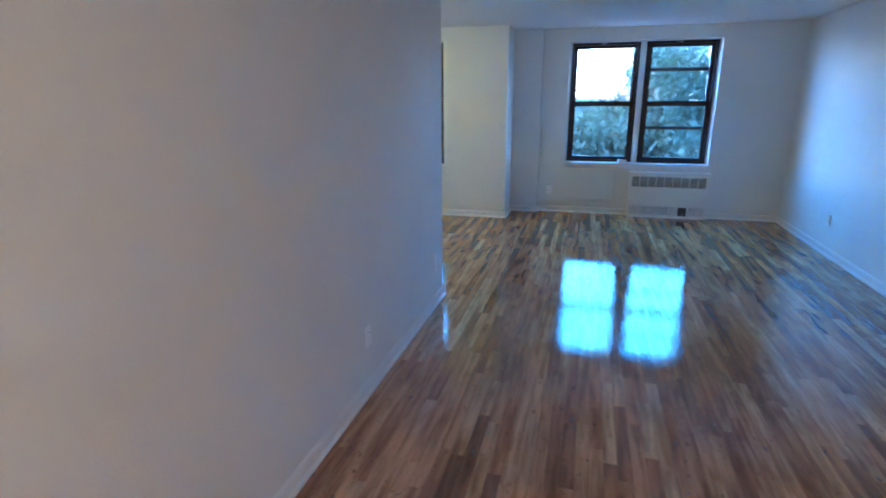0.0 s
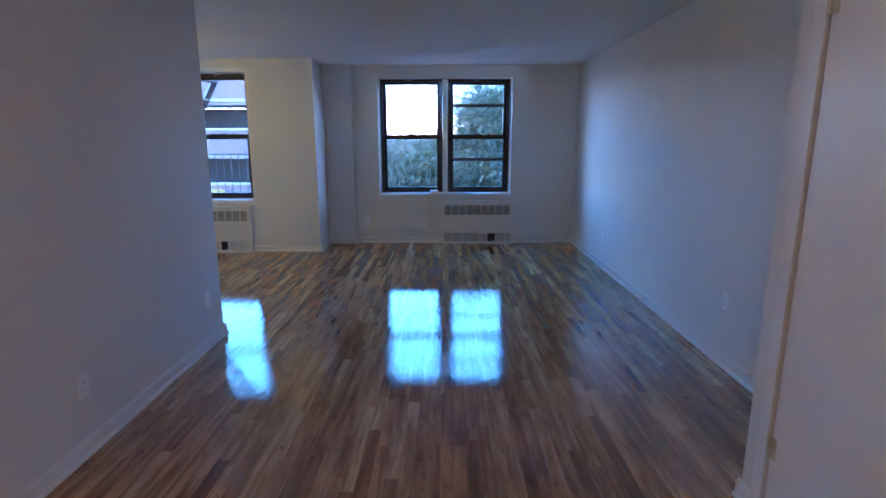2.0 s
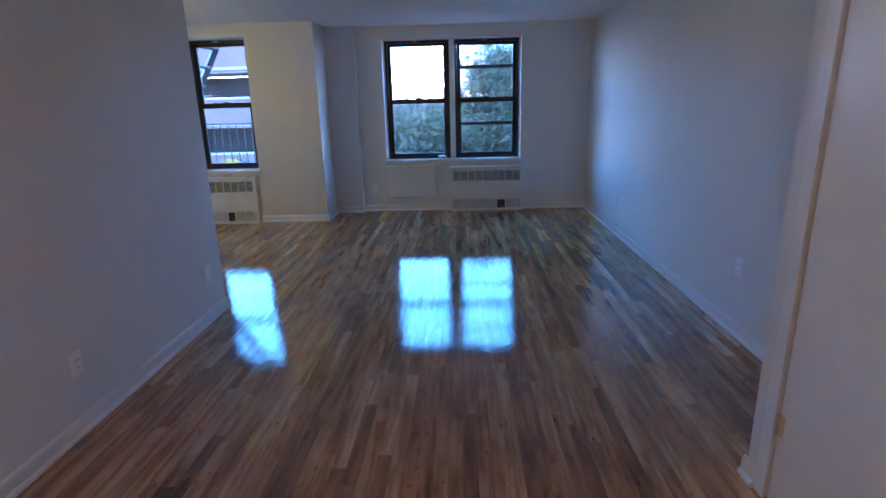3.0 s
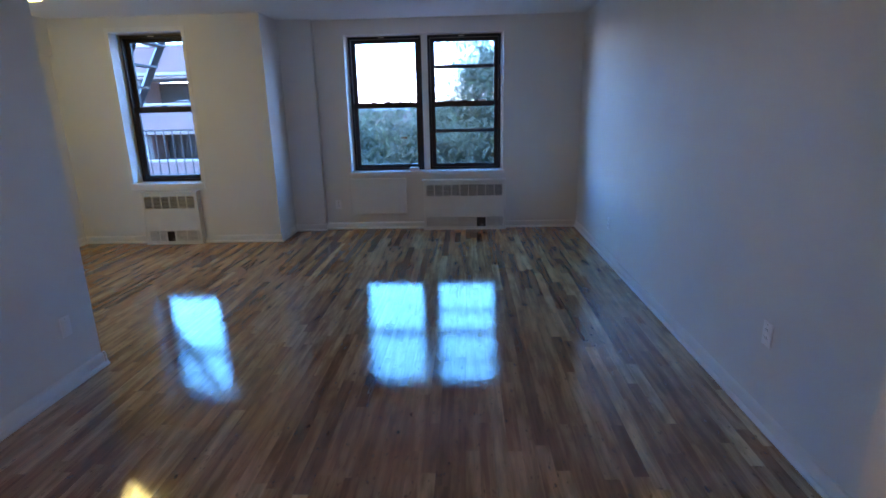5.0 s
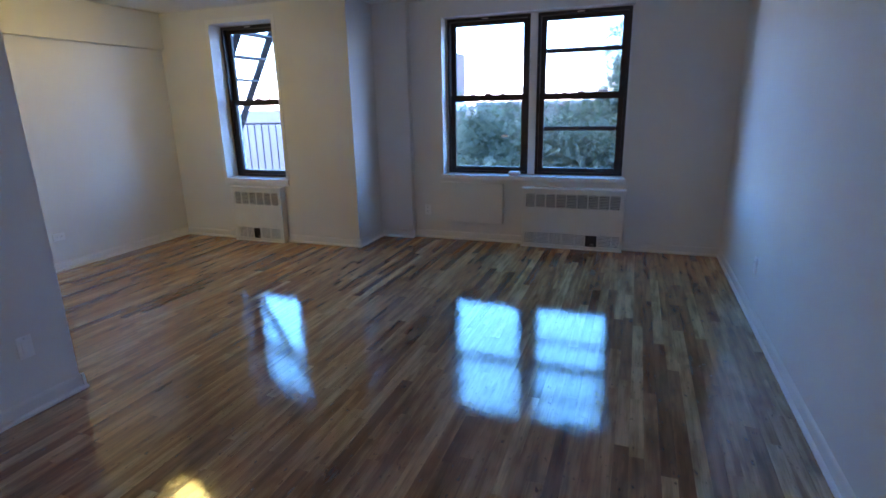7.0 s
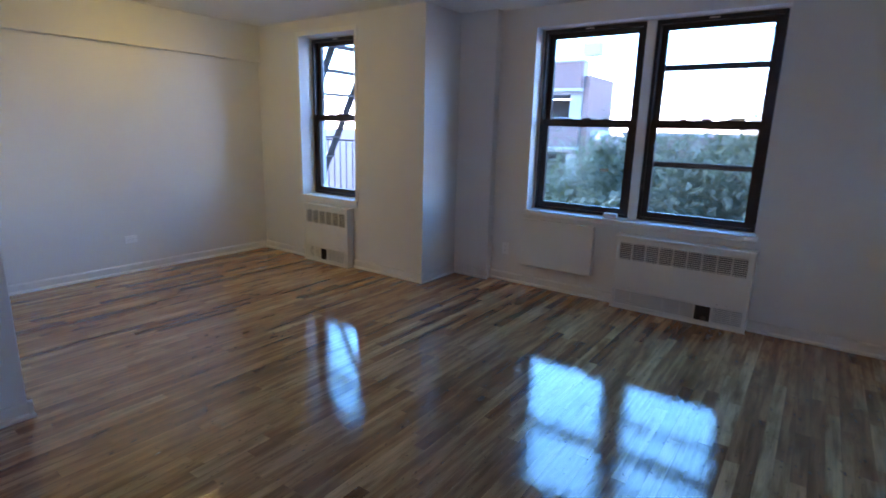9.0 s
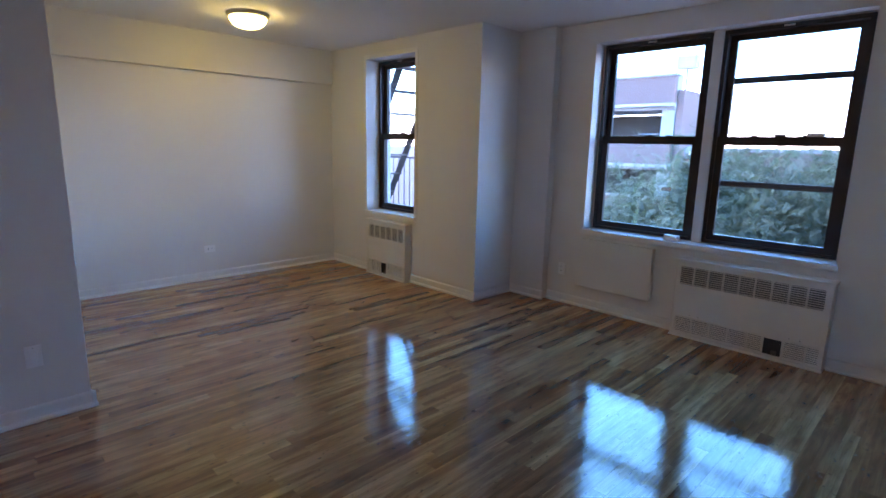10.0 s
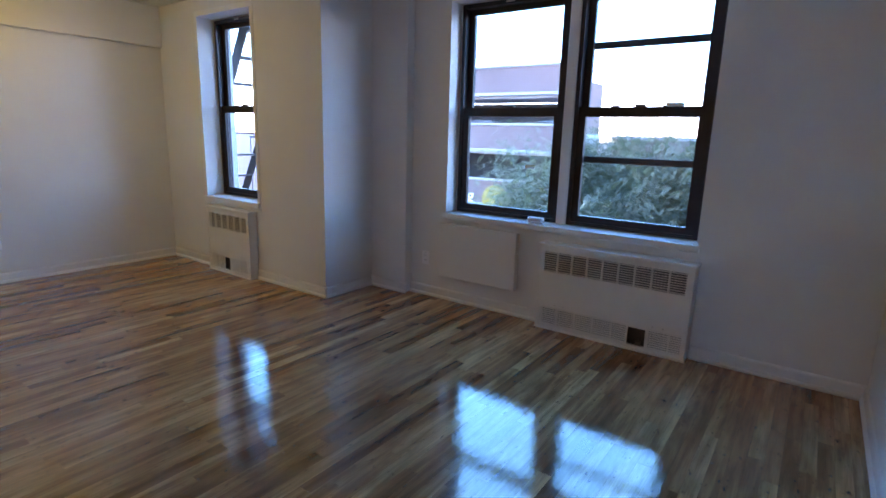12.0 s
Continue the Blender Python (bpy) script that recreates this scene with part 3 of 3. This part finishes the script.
part("roof", one_box((-3.5, -0.1, 7.2), (4.5, 6.1, 7.4), 0.02), CONCRETE, low)
for wx in (-2.2, 0.0, 2.2):
    wi = part("window", panel(wx - 0.6, wx + 0.6, 4.6, 6.0, -0.04, 0.0, [(wx - 0.54, wx + 0.54, 4.66, 5.94)]), CONCRETE, low)
    part("pane", one_box((wx - 0.54, -0.02, 4.66), (wx + 0.54, -0.004, 5.94)), DARK, wi)
lamp_post = thing("roof_lamp", pose(-7.6, GY + 2, 4.80 - 1.30), "pale box lamp on a post on the garage roof", "lamp post")
part("post", rod(bmesh.new(), (0, 0, -0.0), (0, 0, 1.9), 0.06), CONCRETE, lamp_post)
part("head", one_box((-0.45, -0.25, 1.7), (0.45, 0.25, 2.3), 0.05), CONCRETE, lamp_post)


def car(at, paint, label):
    t = thing("car", at, label, "car", group="parked cars")
    body = one_box((-2.1, -0.85, 0.28), (2.1, 0.85, 0.85), 0.16, 3)
    part("body", body, paint, t)
    cab = one_box((-1.2, -0.74, 0.84), (0.95, 0.74, 1.42), 0.02)
    for v in cab.verts:
        if v.co.z > 1.3:
            v.co.x *= 0.68
            v.co.y *= 0.86
    part("cabin", cab, DARK, t, "dark glazed cabin")
    part("roof", one_box((-0.82, -0.62, 1.405), (0.64, 0.62, 1.46), 0.03, 2), paint, t)
    for x in (-1.3, 1.3):
        for y in (-0.8, 0.8):
            w = part("wheel", rod(bmesh.new(), (x, y - 0.09, 0.32), (x, y + 0.09, 0.32), 0.32, 20), DARK, t)
            part("rim", rod(bmesh.new(), (x, y - 0.1, 0.32), (x, y + 0.1, 0.32), 0.18, 14), NICKEL, w)
    return t


car(pose(-8.6, GY + 1.9, 2.05 - 1.30), CARPAINT, "silver saloon parked on the garage deck")
car(pose(-12.6, GY + 1.9, 2.05 - 1.30), CARPAINT, "silver saloon parked on the garage deck")
car(pose(-6.8, 14.6, GZ), CARPAINT, "silver saloon parked at the kerb")

sg = thing("round_sign", pose(-10.7, GY - 0.35, -1.75), "yellow round sign on the garage front", "sign")
part("disc", rod(bmesh.new(), (0, 0.12, 0), (0, 0, 0), 0.72, 28), YELLOW, sg)
part("bracket", one_box((-0.05, 0.12, -0.05), (0.05, 0.36, 0.05)), IRON, sg)
cu = bpy.data.curves.new("letters", "FONT")
cu.body, cu.size, cu.extrude = "ng", 0.95, 0.02
cu.materials.append(WHITE_SIGN)
lt = tagged(new("sign_letters", cu), "white letters on the dark garage front", "sign")
lt.matrix_world = pose(-13.0, GY - 0.02, -2.0, 90, 0, 0)
structure("sign_board", one_box((-15.4, GY + 0.02, -2.45), (-11.6, GY + 0.12, -1.45)), DARK, "dark sign band on the garage", "sign board")

pole = thing("utility_pole", pose(-0.75, 27.0, GZ), "dark wooden utility pole beyond the trees", "pole")
part("post", rod(bmesh.new(), (0, 0, 0), (0, 0, 7.3), 0.14, 10, 0.10), BARK, pole)
part("cap", one_box((-0.12, -0.12, 7.3), (0.12, 0.12, 7.36), 0.02), BARK, pole)


def tree(at, height, crown, fronds, leaf, seed, label):
    """A street tree: tapered trunk, limbs, and a crown of feathered fronds in uneven clumps."""
    rng = np.random.default_rng(seed)
    t = thing("tree", at, label, "tree", group="street trees")
    cx, cy, cz, rx, ry, rz = crown
    bm = bmesh.new()
    rod(bm, (0, 0, 0), (0.1, 0.05, height * 0.45), 0.2, 12, 0.14)
    part("trunk", bm, BARK, t)
    clumps = []
    for i in range(90):
        v = rng.normal(size=3)
        v /= np.linalg.norm(v)
        v[2] = abs(v[2]) * 0.9 - 0.25 if i % 3 else v[2]
        r = (0.45 + 0.55 * rng.random() ** 0.5) * (1.25 if i % 6 == 0 else 1.0)
        clumps.append((np.array([cx + v[0] * rx * r, cy + v[1] * ry * r, cz + v[2] * rz * r]), 0.45 + 0.55 * rng.random()))
    for c, s in clumps[::8]:
        mid = Vector((c[0] * 0.35, c[1] * 0.35, height * 0.45 + (c[2] - height * 0.45) * 0.55))
        lb = bmesh.new()
        rod(lb, (0.1, 0.05, height * 0.42), mid, 0.085, 7, 0.05)
        rod(lb, mid, Vector(c), 0.05, 6, 0.015)
        part("limb", lb, BARK, t)
    n = fronds
    pick = rng.integers(0, len(clumps), n)
    base = np.array([clumps[i][0] for i in pick]) + rng.normal(size=(n, 3)) * np.array([clumps[i][1] for i in pick])[:, None] * 0.55
    ang, dip, size = rng.random(n) * 2 * np.pi, rng.normal(-0.35, 0.35, n), 0.15 + 0.12 * rng.random(n)
    along = np.stack([np.cos(ang) * np.cos(dip), np.sin(ang) * np.cos(dip), np.sin(dip)], 1)
    side = np.stack([-np.sin(ang), np.cos(ang), rng.normal(0, 0.3, n)], 1)
    up = np.cross(along, side)
    verts, faces = [], []
    k = 0
    for j in range(7):
        f = 0.15 + 0.13 * j
        for sgn in (-1, 1):
            root = base + along * (size * f)[:, None] - up * (size * 0.25 * f * f)[:, None]
            tip = root + (side * sgn * 0.24 + along * 0.13 - up * 0.05) * (size * (1.1 - 0.6 * abs(f - 0.45)))[:, None]
            mid = (root + tip) / 2
            wd = along * (size * 0.05)[:, None]
            verts.append(np.stack([root, mid - wd, tip, mid + wd], 1).reshape(-1, 3))
            faces.append(np.arange(4 * n).reshape(-1, 4) + k)
            k += 4 * n
    me = bpy.data.meshes.new("crown")
    me.from_pydata(np.concatenate(verts).tolist(), [], np.concatenate(faces).tolist())
    me.materials.append(leaf)
    ob = new("crown", me)
    ob.parent = t
    tagged(ob, kind="stuff")
    return t


tree(pose(3.35, 17.0, GZ), 10.0, (0, 0, 6.8, 2.6, 2.2, 3.8), 34000, LEAF, 3, "tall green leafy street tree with feathery foliage")
tree(pose(-1.7, 17.0, GZ), 7.0, (0, 0, 5.1, 2.5, 2.1, 2.1), 26000, LEAF_B, 8, "lower green leafy street tree with feathery foliage")
tree(pose(1.4, 18.0, GZ), 8.0, (0, 0, 5.8, 1.9, 2.0, 2.4), 18000, LEAF, 12, "middling green leafy street tree with feathery foliage")

# ---- floor strips, one by one ----
STRIP = 0.0625
rng = random.Random(5)
LENGTHS = (0.36, 0.48, 0.60, 0.74, 0.90, 1.08, 1.28, 1.5)


def strip_verts(L, w=STRIP):
    """A strip with eased top edges, its top at z = 0."""
    g, c = 0.0002, 0.0002
    x0, x1, y0, y1 = g, w - g, g, L - g
    return [(x0, y0, -0.014), (x1, y0, -0.014), (x1, y1, -0.014), (x0, y1, -0.014),
            (x0, y0, -c), (x1, y0, -c), (x1, y1, -c), (x0, y1, -c),
            (x0 + c, y0 + c, 0), (x1 - c, y0 + c, 0), (x1 - c, y1 - c, 0), (x0 + c, y1 - c, 0)]


SIDES = [(0, 1, 5, 4), (1, 2, 6, 5), (2, 3, 7, 6), (3, 0, 4, 7), (4, 5, 9, 8), (5, 6, 10, 9), (6, 7, 11, 10), (7, 4, 8, 11), (8, 9, 10, 11)]
shared = {}
for L in LENGTHS:
    me = bpy.data.meshes.new("floor_strip")
    me.from_pydata(strip_verts(L), [], SIDES)
    me.materials.append(PLANK)
    shared[L] = me
rest_v, rest_f, made = [], [], 0
x = XA - 0.02
while x < XR + 0.03:
    y = Y0 - 0.1 - rng.random() * 0.9
    low = Y0 - 0.1
    if x + STRIP < XL - 0.1:
        y = YS - 0.15 - rng.random() * 0.4
        low = YS - 0.1
    while y < YB + 0.05:
        L = rng.choice(LENGTHS)
        if 0.15 < x < 2.6 and 1.8 < y < 6.6 and made < 300:
            ob = new("floor_strip", shared[L])
            ob.location = (x, y, 0)
            ob.parent = floor
            made += 1
        else:
            k = len(rest_v)
            y_a, y_b = max(y, low), min(y + L, YB + 0.1)
            if y_b - y_a < 0.01:
                y += L
                continue
            rest_v += [(x + a, y_a + b, c) for a, b, c in strip_verts(y_b - y_a)]
            rest_f += [tuple(k + i for i in f) for f in SIDES]
        y += L
    x += STRIP
me = bpy.data.meshes.new("floor_strips")
me.from_pydata(rest_v, [], rest_f)
me.materials.append(PLANKS)
ob = new("floor_strips", me)
ob.parent = floor
tagged(ob, kind="stuff")
